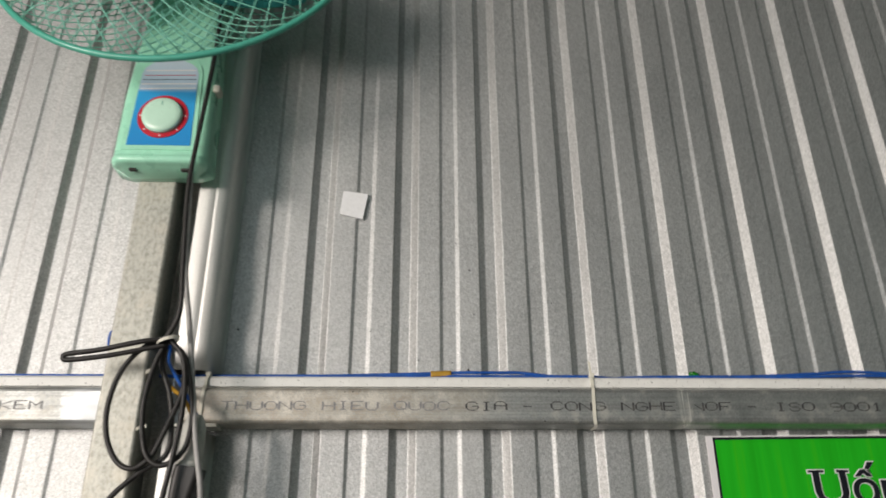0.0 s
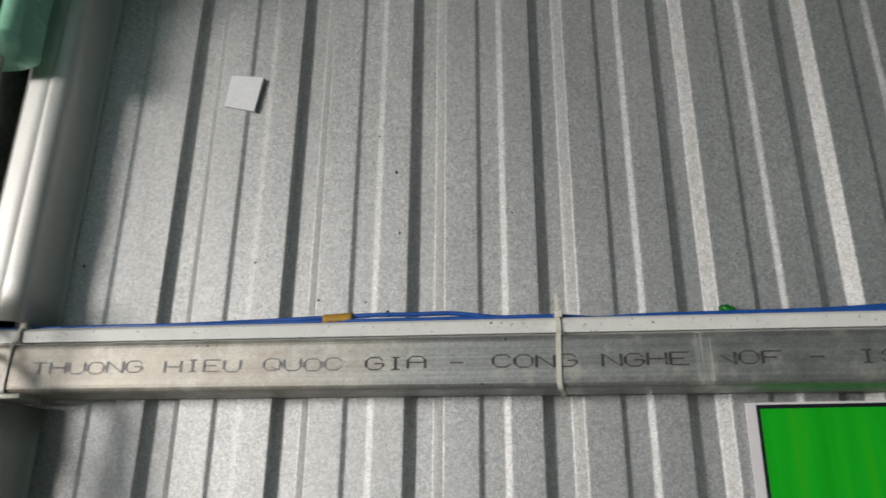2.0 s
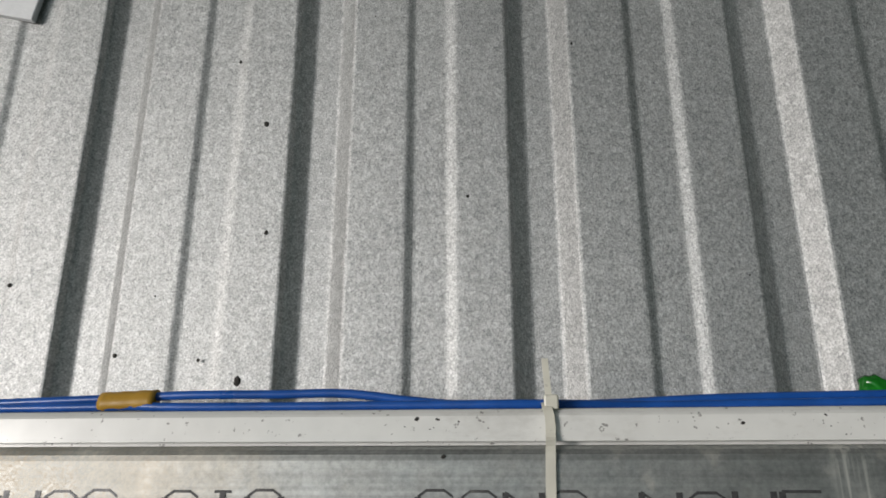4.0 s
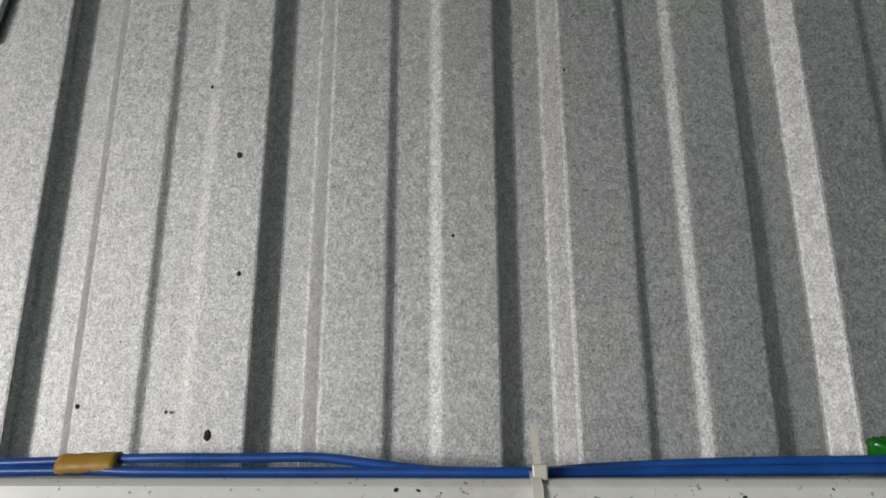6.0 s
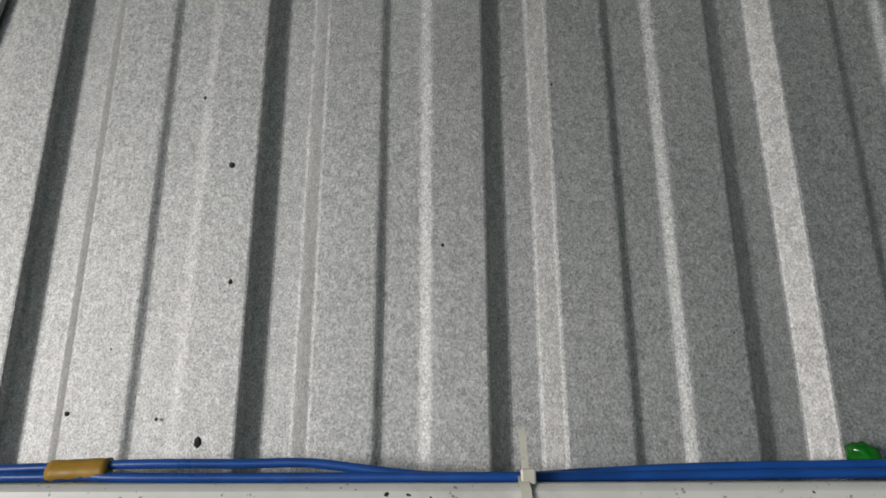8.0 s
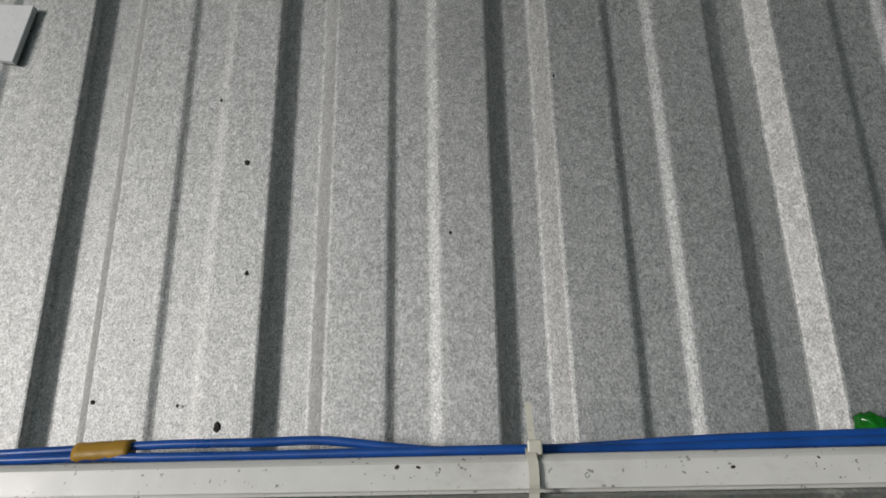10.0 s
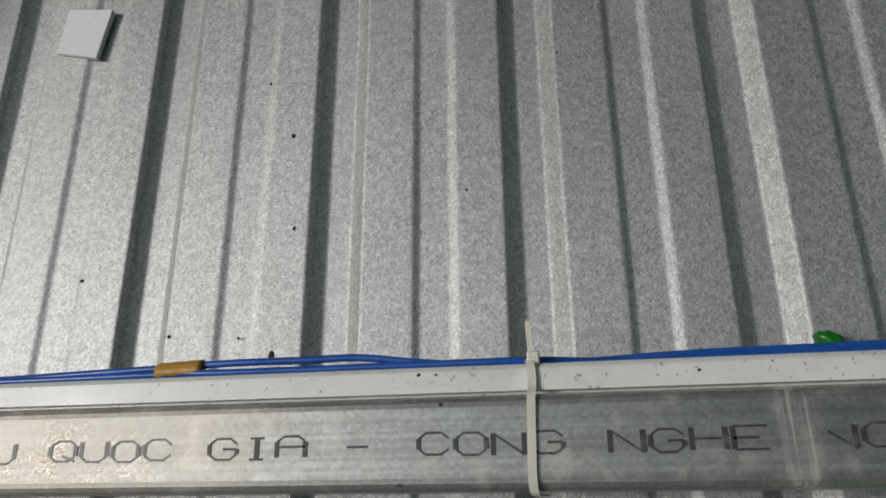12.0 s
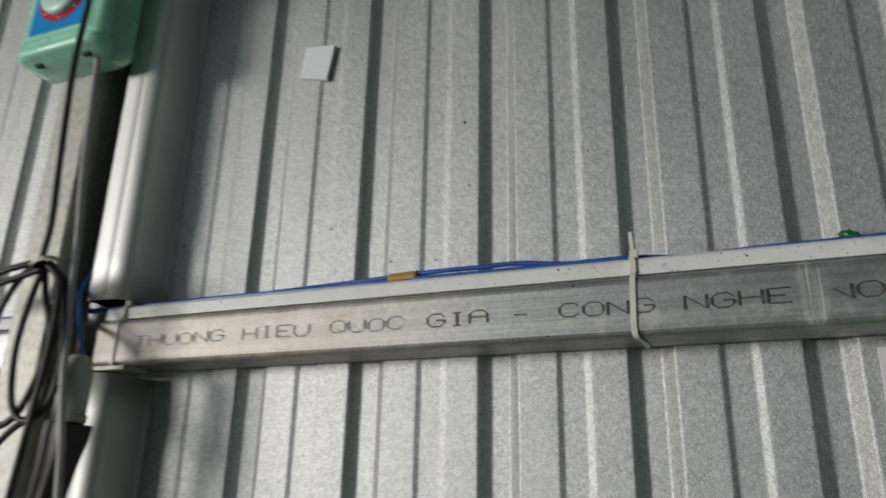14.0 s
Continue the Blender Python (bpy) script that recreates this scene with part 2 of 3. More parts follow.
def smooth_path(points, n=8):
    """Catmull-Rom through the points."""
    p = [Vector(q) for q in points]
    p = [2 * p[0] - p[1], *p, 2 * p[-1] - p[-2]]
    out = []
    for i in range(1, len(p) - 2):
        for k in range(n):
            t = k / n
            a, b, c, d = p[i - 1:i + 3]
            out.append(0.5 * (2 * b + (c - a) * t + (2 * a - 5 * b + 4 * c - d) * t * t + (3 * b - a - 3 * c + d) * t ** 3))
    return out + [p[-2]]


def sweep(path, radius, sides=10, closed=False, bm=None, flat=1.0):
    """A round cord along a path; flat squeezes it along its second normal."""
    bm = bm or bmesh.new()
    path = [Vector(q) for q in path]
    n = len(path)
    up, rings = None, []
    for i, p in enumerate(path):
        a = path[(i - 1) % n] if closed or i else path[0]
        b = path[(i + 1) % n] if closed or i < n - 1 else path[-1]
        d = (b - a).normalized()
        if up is None:
            up = d.orthogonal().normalized()
        up = (up - d * up.dot(d)).normalized()
        side = d.cross(up)
        r = radius(i / max(1, n - 1)) if callable(radius) else radius
        rings.append([bm.verts.new(p + r * (math.cos(2 * math.pi * k / sides) * up + flat * math.sin(2 * math.pi * k / sides) * side)) for k in range(sides)])
    for i in range(n if closed else n - 1):
        a, b = rings[i], rings[(i + 1) % n]
        for k in range(sides):
            bm.faces.new((a[k], a[(k + 1) % sides], b[(k + 1) % sides], b[k]))
    if not closed:
        bm.faces.new(rings[0][::-1]), bm.faces.new(rings[-1])
    return bm


def strap(path, width, thick, axis):
    """A flat band of a width along axis, following a path."""
    bm = bmesh.new()
    axis = Vector(axis)
    path = [Vector(p) for p in path]
    rings = []
    for i, p in enumerate(path):
        d = (path[min(i + 1, len(path) - 1)] - path[max(i - 1, 0)]).normalized()
        n = d.cross(axis).normalized()
        rings.append([bm.verts.new(p + axis * sx * width / 2 + n * sn * thick / 2) for sx, sn in ((-1, -1), (1, -1), (1, 1), (-1, 1))])
    for a, b in zip(rings, rings[1:]):
        for k in range(4):
            bm.faces.new((a[k], a[(k + 1) % 4], b[(k + 1) % 4], b[k]))
    bm.faces.new(rings[0][::-1]), bm.faces.new(rings[-1])
    return bm


def lathe(profile, segs=40, bm=None, m=Matrix()):
    """Turns (radius, height) pairs round the local -y axis."""
    bm = bm or bmesh.new()
    rings = []
    for r, h in profile:
        rings.append([bm.verts.new(m @ Vector((r * math.cos(2 * math.pi * k / segs), -h, r * math.sin(2 * math.pi * k / segs)))) for k in range(segs)])
    for a, b in zip(rings, rings[1:]):
        for k in range(segs):
            bm.faces.new((a[k], a[(k + 1) % segs], b[(k + 1) % segs], b[k]))
    bm.faces.new(rings[0]), bm.faces.new(rings[-1])
    return bm


def hollow_tube(length, w, h, wall, radius, axis="x"):
    """Square hollow section with rounded corners, along x or z, centred."""
    def ring(w, h, r):
        out = []
        for cx, cy, a0 in ((1, 1, 0), (-1, 1, 90), (-1, -1, 180), (1, -1, 270)):
            for k in range(5):
                a = radians(a0 + k * 22.5)
                out.append((cx * (w / 2 - r) + r * math.cos(a), cy * (h / 2 - r) + r * math.sin(a)))
        return out
    bm = bmesh.new()
    outer, inner = ring(w, h, radius), ring(w - 2 * wall, h - 2 * wall, max(0.0005, radius - wall))
    n, loops = len(outer), []
    steps = 24
    def place(u, p):
        return (u, p[0], p[1]) if axis == "x" else (p[0], p[1], u)
    for src in (outer, inner):
        loops.append([[bm.verts.new(place(-length / 2 + length * s / steps, p)) for p in src] for s in range(steps + 1)])
    for which, rows in enumerate(loops):
        for a, b in zip(rows, rows[1:]):
            for k in range(n):
                bm.faces.new((a[k], a[(k + 1) % n], b[(k + 1) % n], b[k]))
    for s in (0, -1):
        for k in range(n):
            bm.faces.new((loops[0][s][k], loops[0][s][(k + 1) % n], loops[1][s][(k + 1) % n], loops[1][s][k]))
    return bm


def glyphs(text, width, height, bold=0.0, extrude=0.0001):
    """Flat mesh of a text in the built-in font, scaled to width and height, origin bottom left, facing -y."""
    cu = bpy.data.curves.new("glyph", "FONT")
    cu.body, cu.extrude, cu.offset, cu.resolution_u = text, extrude, bold, 3
    ob = bpy.data.objects.new("glyph", cu)
    scene.collection.objects.link(ob)
    bpy.context.view_layer.update()
    me = bpy.data.meshes.new_from_object(ob.evaluated_get(bpy.context.evaluated_depsgraph_get()))
    bpy.data.objects.remove(ob)
    co = np.zeros(len(me.vertices) * 3)
    me.vertices.foreach_get("co", co)
    co = co.reshape(-1, 3)
    lo, hi = co.min(0), co.max(0)
    span = np.maximum(hi - lo, 1e-6)
    out = np.empty_like(co)
    out[:, 0] = (co[:, 0] - lo[0]) / span[0] * width
    out[:, 2] = (co[:, 1] - lo[1]) / span[1] * height
    out[:, 1] = -(co[:, 2] - lo[2])
    me.vertices.foreach_set("co", out.ravel())
    me.update()
    return me


# ---- the room ----
def rib_profile(x0, x1):
    """Inside face of the trapezoidal sheet between two x: narrow recessed ribs, shallow stiffeners between."""
    shape = ((0.0, 0.0), (0.0014, 0.0040), (0.0091, 0.0100), (0.0250, 0.0100), (0.0350, 0.0), (0.0668, 0.0), (0.0710, 0.0019), (0.0893, 0.0019), (0.0947, 0.0))
    pts = []
    k = math.floor((x0 - RIB0) / PITCH) - 1
    while RIB0 + k * PITCH < x1 + PITCH:
        for dx, dy in shape:
            pts.append((RIB0 + k * PITCH + dx, WALL + dy))
        k += 1
    out = []
    for i in range(1, len(pts) - 1):
        p, q, r = Vector(pts[i - 1]), Vector(pts[i]), Vector(pts[i + 1])
        cut = min(0.0013, 0.35 * (q - p).length, 0.35 * (r - q).length)
        a, b = q + (p - q).normalized() * cut, q + (r - q).normalized() * cut
        out += [a, (a + b + 2 * q) / 4, b]
    out = [p for p in out if x0 < p.x < x1]
    return out


def sheet(name, parent, pts, z0, z1, rows=30, phase=0.0):
    bm = bmesh.new()
    grid = []
    for j in range(rows + 1):
        z = z0 + (z1 - z0) * j / rows
        row = []
        for p in pts:
            w = 0.0006 * noise.noise(Vector((p.x * 9 + phase, z * 3.1, 0.3))) + 0.0002 * noise.noise(Vector((p.x * 40, z * 11, phase)))
            row.append((p.x, p.y + w, z))
        grid.append(row)
    thick = 0.0005
    front = [[bm.verts.new(c) for c in row] for row in grid]
    back = [[bm.verts.new((c[0], c[1] + thick, c[2])) for c in row] for row in grid]
    n = len(pts)
    for j in range(rows):
        for i in range(n - 1):
            bm.faces.new((front[j][i], front[j][i + 1], front[j + 1][i + 1], front[j + 1][i]))
            bm.faces.new((back[j][i + 1], back[j][i], back[j + 1][i], back[j + 1][i + 1]))
    for j in range(rows):
        for i in (0, n - 1):
            bm.faces.new((front[j][i], front[j + 1][i], back[j + 1][i], back[j][i]))
    for i in range(n - 1):
        for j in (0, rows):
            bm.faces.new((front[j][i], front[j][i + 1], back[j][i + 1], back[j][i]))
    return part(name, bm, M_SHEET, parent)


wall_north = thing("wall_north", (0, 0, 0), "galvanised trapezoidal steel sheet wall with vertical ribs", "wall", kind="structure")
sheet("sheet", wall_north, [Vector((-0.4555, WALL + 0.0012)), Vector((-0.4060, WALL + 0.0012)), Vector((-0.3900, WALL))] + rib_profile(-0.3800, 0.6195) + [Vector((0.6200, WALL))], 0.0, 3.5, 44)
sheet("sheet", wall_north, rib_profile(-3.05, -0.4560) + [Vector((-0.4556, WALL))], 0.0, 3.5, 30, 4.0)
sheet("sheet", wall_north, [Vector((0.6201, WALL))] + rib_profile(0.6205, 2.40), 0.0, 3.5, 24, 9.0)

# overlap strip beside the post: a flat, standing proud, that rolls back to a flange on the sheet; cut out round the rail
lap = [Vector(q) for q in ((-0.4396, 0.8420), (-0.4396, 0.7886), (-0.4391, 0.7877), (-0.4378, 0.7873), (-0.4270, 0.7874), (-0.4172, 0.7873), (-0.4162, 0.7884), (-0.4152, 0.7874))]
lap += [Vector(q) for q in ((-0.4120, 0.7876), (-0.4085, 0.7882), (-0.4055, 0.7891), (-0.4028, 0.7904), (-0.4004, 0.7922), (-0.3985, 0.7948), (-0.3972, 0.7985), (-0.3965, 0.8040), (-0.3962, 0.8150),
                            (-0.3961, 0.8300), (-0.3958, 0.8400), (-0.3950, 0.8428), (-0.3932, 0.8436), (-0.3922, 0.8443))]
for z0, z1, rows in ((0.0, 1.5965, 40), (1.6690, 3.5, 40)):
    strip = sheet("sheet", wall_north, lap, z0, z1, rows, 2.0)
    strip.data.materials[0] = M_LAP
    strip["label"] = "raised overlap edge of the steel sheet"
    for p in strip.data.polygons:
        p.use_smooth = True

# plain unseen shell added round the camera to shape light; openings fit the area lamps
def slab(name, size, at, mat, label, category):
    ob = part(name, box(size, at), mat, None, label)
    return tagged(ob, label, category, kind="structure")


ROOF = 3.50
slab("floor", (5.6, 5.6, 0.1), (-0.30, -1.90, -0.05), M_FLOOR, "unseen grey floor, kept dark to limit bounced light", "floor")
slab("ceiling", (5.6, 5.6, 0.06), (-0.30, -1.90, ROOF + 0.03), M_PALE, "unseen ceiling, kept dark to limit bounced light", "ceiling")
slab("wall_east", (0.1, 5.44, ROOF), (2.45, -1.88, ROOF / 2), M_WALLS, "unseen side wall, dark teal to tint the reflections", "wall")


def open_wall(name, label, lo, hi, opening, place):
    """Wall with one opening; place(u0, u1, z0, z1) gives a panel's size and middle."""
    root = thing(name, (0, 0, 0), label, "wall", kind="structure")
    u0, u1, z0, z1 = opening
    for r in ((lo, u0, 0, ROOF), (u1, hi, 0, ROOF), (u0, u1, z1, ROOF), (u0, u1, 0, z0)):
        part("wall_panel", box(*place(*r)), M_WALLS, root)


open_wall("wall_west", "unseen side wall, opened for the west daylight", -4.60, 0.84, OPEN_W,
          lambda a, b, c, d: ((0.1, b - a, d - c), (-3.08, (a + b) / 2, (c + d) / 2)))
open_wall("wall_south", "unseen rear wall, opened for the added fill lamp", -3.13, 2.40, OPEN_S,
          lambda a, b, c, d: ((b - a, 0.1, d - c), ((a + b) / 2, -4.65, (c + d) / 2)))
bm = bmesh.new()
bmesh.ops.create_grid(bm, x_segments=8, y_segments=8, size=400, matrix=Matrix.Translation((0, 0, -0.11)))
tagged(part("ground", bm, M_GROUND, None, "bare yard ground"), "bare yard ground", "ground", kind="structure")

# ---- frame of the wall ----
POST_X, POST_Y = -0.4900, 0.7915
post = tagged(part("steel_post", hollow_tube(3.48, 0.052, 0.050, 0.0018, 0.004, "z"), M_POST, None), "upright dull galvanised square steel post against the wall", "post")
post.location = (POST_X, POST_Y, 1.74)

TUBE_TOP, TUBE_H, TUBE_D, TUBE_F = 1.6490, 0.0450, 0.0495, 0.7950


def rail(x0, x1, label):
    length = x1 - x0
    root = thing("steel_rail", ((x0 + x1) / 2, TUBE_F + TUBE_D / 2, TUBE_TOP - TUBE_H / 2), label, "rail", "horizontal wall rails")
    part("tube", hollow_tube(length, TUBE_D, TUBE_H, 0.0014, 0.0062), M_TUBE, root)
    return root


rail_r = rail(-0.4260, 2.39, "horizontal galvanised steel tube printed with black lettering")
rail_l = rail(-2.95, -0.5165, "horizontal galvanised steel tube, bright, with worn lettering")

CHAR, CHAR_X = 0.01795, -0.3765


# stroke letters of the ink printer: points on a 4 x 4 grid, column then row from the bottom
STROKES = {"T": "04-44 20-24", "H": "00-04 40-44 02-42", "U": "04-01-10-30-41-44", "O": "10-01-03-14-34-43-41-30-10", "N": "00-04-40-44",
           "G": "43-34-14-03-01-10-30-41-42-22", "I": "10-30 14-34 20-24", "E": "40-00-04-44 02-32", "Q": "10-01-03-14-34-43-41-30-10 21-40",
           "C": "43-34-14-03-01-10-30-41", "A": "00-03-14-34-43-40 02-42", "-": "02-32", "F": "00-04-44 02-32", "S": "43-34-14-03-12-32-41-30-10-01",
           "9": "10-30-41-43-34-14-03-12-42", "0": "10-01-03-14-34-43-41-30-10", "1": "13-24-20 10-30", "K": "00-04 44-02-40", "M": "00-04-22-44-40", "n": "13-40-44"}


def letter_mesh(ch, mat):
    """Bars with thick uprights and thin level strokes, like stretched ink-jet dots."""
    bm = bmesh.new()
    w, h, up, flat = 0.0146, 0.0101, 0.00125, 0.00058
    for k, line in enumerate(STROKES[ch].split()):
        pts = [(int(q[0]) / 4 * w, int(q[1]) / 4 * h) for q in line.split("-")]
        for j, ((x0, z0), (x1, z1)) in enumerate(zip(pts, pts[1:])):
            y = -0.00010 * (1 + (k + j) % 3)
            ax, az = (0, flat) if abs(x1 - x0) > 0.9 * abs(z1 - z0) else (up, 0)
            c = [bm.verts.new(p) for p in ((x0 - ax, y, z0 - az), (x1 - ax, y, z1 - az), (x1 + ax, y, z1 + az), (x0 + ax, y, z0 + az))]
            d = [bm.verts.new((v.co.x, 0, v.co.z)) for v in c]
            bm.faces.new(c)
            for i in range(4):
                bm.faces.new((c[i], d[i], d[(i + 1) % 4], c[(i + 1) % 4]))
    me = mesh_of(bm, "letter")
    me.materials.append(mat)
    return me


LETTERS = {(ch, worn): letter_mesh(ch, M_INK_WORN if worn else M_INK) for ch in STROKES for worn in (False, True)}


def lettering(root, text, first):
    """Ink-jet letters on the tube's front, one cell each."""
    for i, ch in enumerate(text):
        if ch != " ":
            ob = part("letter", LETTERS[ch, first + i < 16], M_INK, root)
            ob.location = Vector((CHAR_X + CHAR * (first + i), TUBE_F - 0.0001, 1.6206 + 0.0004 * math.sin(i * 1.7))) - root.location


lettering(rail_r, "THUONG HIEU QUOC GIA - CONG NGHE nOF - ISO 9001", 0)
lettering(rail_l, "KEM", -15)


def trunking(x0, x1, label):
    """White cable trunking: base channel and a lid with chamfered front edge."""
    root = thing("cable_trunking", ((x0 + x1) / 2, 0.82, TUBE_TOP), label, "trunking", "white trunking on the rails")
    for name, prof in (("channel", [(0.8062, 0.0), (0.8062, 0.0108), (0.8375, 0.0108), (0.8375, 0.0)]),
                       ("lid", [(0.8003, 0.0017), (0.8003, 0.0122), (0.8012, 0.0134), (0.8030, 0.0150), (0.8050, 0.0155), (0.8380, 0.0155), (0.8380, 0.0110), (0.8018, 0.0110), (0.8018, 0.0017)])):
        bm = bmesh.new()
        steps = 40
        rows = []
        for s in range(steps + 1):
            x = x0 + (x1 - x0) * s / steps
            wob = 0.0005 * noise.noise(Vector((x * 4, 0.2, 7)))
            rows.append([bm.verts.new((x - root.location.x, y - 0.82 + wob, z + 0.4 * wob)) for y, z in prof])
        n = len(prof)
        for a, b in zip(rows, rows[1:]):
            for k in range(n):
                bm.faces.new((a[k], a[(k + 1) % n], b[(k + 1) % n], b[k]))
        bm.faces.new(rows[0]), bm.faces.new(rows[-1])
        part(name, bm, M_PVC, root)


trunking(-0.4235, 2.38, "white plastic cable trunking, dusty, on the steel rail")
trunking(-2.95, -0.5180, "white plastic cable trunking on the bright steel rail")

# ---- blue cable with tape ----
cable = thing("blue_cable", (0, 0.83, 1.667), "pair of blue electric wires lying on the white trunking", "cable")


def blue_wire(points):
    pts = [Vector(p) - Vector((0, 0.83, 1.667)) for p in smooth_path(points, 8)]
    part("wire", sweep(pts, 0.0021, 10), M_BLUE, cable, smooth=True)


blue_wire([(-0.9, 0.8175, 1.6672), (-0.6, 0.8175, 1.6672), (-0.5, 0.8195, 1.6680), (-0.4, 0.8185, 1.6672), (-0.3, 0.8155, 1.6674), (-0.22, 0.8145, 1.6685), (-0.13, 0.8135, 1.6708), (-0.1, 0.8135, 1.6718),
           (-0.07, 0.8125, 1.6725), (-0.03, 0.8125, 1.6724), (0, 0.8125, 1.6725), (0.03, 0.8125, 1.6690), (0.055, 0.8125, 1.6668), (0.09, 0.8125, 1.6666), (0.12, 0.8255, 1.6682), (0.17, 0.8255, 1.6702), (0.24, 0.8265, 1.6712),
           (0.32, 0.8265, 1.6722), (0.4, 0.8265, 1.6760), (0.45, 0.8265, 1.6790), (0.52, 0.8265, 1.6760), (0.62, 0.8275, 1.6720), (0.9, 0.8285, 1.6700), (1.4, 0.8285, 1.6675)])
blue_wire([(-0.9, 0.8115, 1.6667), (-0.6, 0.8125, 1.6667), (-0.5, 0.8145, 1.6672), (-0.4, 0.8125, 1.6667), (-0.3, 0.8105, 1.6667), (-0.2, 0.8105, 1.6667), (-0.122, 0.8105, 1.6672), (-0.1, 0.8105, 1.6675),
           (-0.08, 0.8095, 1.6668), (-0.03, 0.8095, 1.6666), (0.03, 0.8085, 1.6666), (0.09, 0.8085, 1.6666), (0.14, 0.8215, 1.6668), (0.22, 0.8215, 1.6675), (0.3, 0.8225, 1.6680),
           (0.38, 0.8225, 1.6705), (0.45, 0.8225, 1.6725), (0.52, 0.8225, 1.6720), (0.62, 0.8235, 1.6685), (0.9, 0.8245, 1.6667), (1.4, 0.8245, 1.6667)])
blue_wire([(-0.49, 0.8265, 1.6690), (-0.512, 0.8260, 1.6760), (-0.529, 0.8220, 1.6880), (-0.5345, 0.8120, 1.7060), (-0.5320, 0.8080, 1.7240), (-0.520, 0.8220, 1.7300), (-0.500, 0.8280, 1.7200)])
tape_path = [Vector((-0.1158 + 0.0265 * i / 10, -0.0178, 0.0028 + 0.0001 * i)) for i in range(11)]
part("tape", sweep(tape_path, lambda u: 0.0052 + 0.0002 * math.sin(u * 19), 14, flat=0.72), M_TAPE, cable, "ochre adhesive tape wrap", True)

# green wire end poking over the cable
bm = bmesh.new()
bmesh.ops.create_icosphere(bm, subdivisions=3, radius=1.0)
for v in bm.verts:
    d = 1 + 0.45 * noise.noise(v.co * 1.7) + 0.15 * noise.noise(v.co * 4.5)
    taper = 1 - 0.35 * max(0, v.co.x)
    v.co = Vector((v.co.x * 0.0077 * d, v.co.y * 0.0045 * d * taper, v.co.z * 0.0062 * d * taper - 0.0026 * v.co.x))
ob = tagged(part("green_tape_end", bm, M_LEAFGREEN, None, smooth=True), "crumpled glossy green tape end beside the blue wires", "tape")
ob.location = (0.2422, 0.8350, 1.6742)


# ---- cable ties ----
def cable_tie(x, lean, width, tail, label, loose=0.0):
    root = thing("cable_tie", (x, 0.82, 1.645), label, "cable tie", "nylon ties round the rail")
    f, t = TUBE_F - 0.0012, 0.8000 - 0.0010
    path = [(0.0010 * lean, 0.834, 1.6690), (0.0010 * lean, 0.826, 1.6690), (0.001 * lean, 0.812, 1.6675), (0.001 * lean, t + 0.002, 1.6650), (0, t - 0.0005, 1.6600), (0, t - 0.0012, 1.6520), (-0.0005, f, 1.6460), (-0.001 - loose * 0.2, f - loose, 1.6300),
            (-0.0015 - loose * 0.4, f - loose, 1.6120), (-0.001 - loose * 0.4, f + 0.001 - loose * 0.3, 1.6045), (0.0005, f + 0.006, 1.6024), (0.003, 0.815, 1.6026), (0.0035, 0.836, 1.6026)]
    band = strap([Vector(p) - Vector((0, 0.82, 1.645)) for p in smooth_path(path, 4)], width, 0.0011, (1, 0, 0))
    part("band", band, M_TIE, root)
    part("head", box((width * 1.5, 0.0042, 0.0062), (0.001, 0.802 - 0.82, 1.6668 - 1.645), 0.0008), M_TIE, root)
    part("tail", strap([Vector((0, 0.8020 - 0.82, 1.669 - 1.645)), Vector((-0.0004, 0.8018 - 0.82, 1.675 - 1.645)), Vector((-0.0010, 0.8024 - 0.82, 1.669 - 1.645 + tail))], width * 0.7, 0.0010, (1, 0, 0)), M_TIE, root)
    return root


cable_tie(0.0915, -1, 0.0041, 0.0165, "translucent white nylon tie round rail and trunking")
cable_tie(-0.3995, 1, 0.0040, 0.0080, "yellowed nylon tie round the rail near the post")

# ---- foam square and sign ----
bm = bmesh.new()
corners = ((-0.2455, 1.9540), (-0.2085, 1.9485), (-0.2150, 1.9070), (-0.2495, 1.9155))
cx, cz = -0.2320, 1.9320
a = [bm.verts.new((x - cx, -0.0035, z - cz)) for x, z in corners]
b = [bm.verts.new((x - cx, 0.0008, z - cz)) for x, z in corners]
bm.faces.new(a), bm.faces.new(b[::-1])
for k in range(4):
    bm.faces.new((a[k], b[k], b[(k + 1) % 4], a[(k + 1) % 4]))
bmesh.ops.bevel(bm, geom=list(bm.edges), offset=0.0005, segments=1, affect="EDGES")
ob = tagged(part("foam_square", bm, M_FOAM, None), "small square of white adhesive foam stuck on the wall", "foam pad")
ob.location = (cx, WALL - 0.0010, cz)

sign = thing("sign_board", (0.247, WALL - 0.004, 1.596), "green printed sign with white margin and black lettering on the wall", "sign")
SIGN_W, SIGN_H = 0.46, 0.30


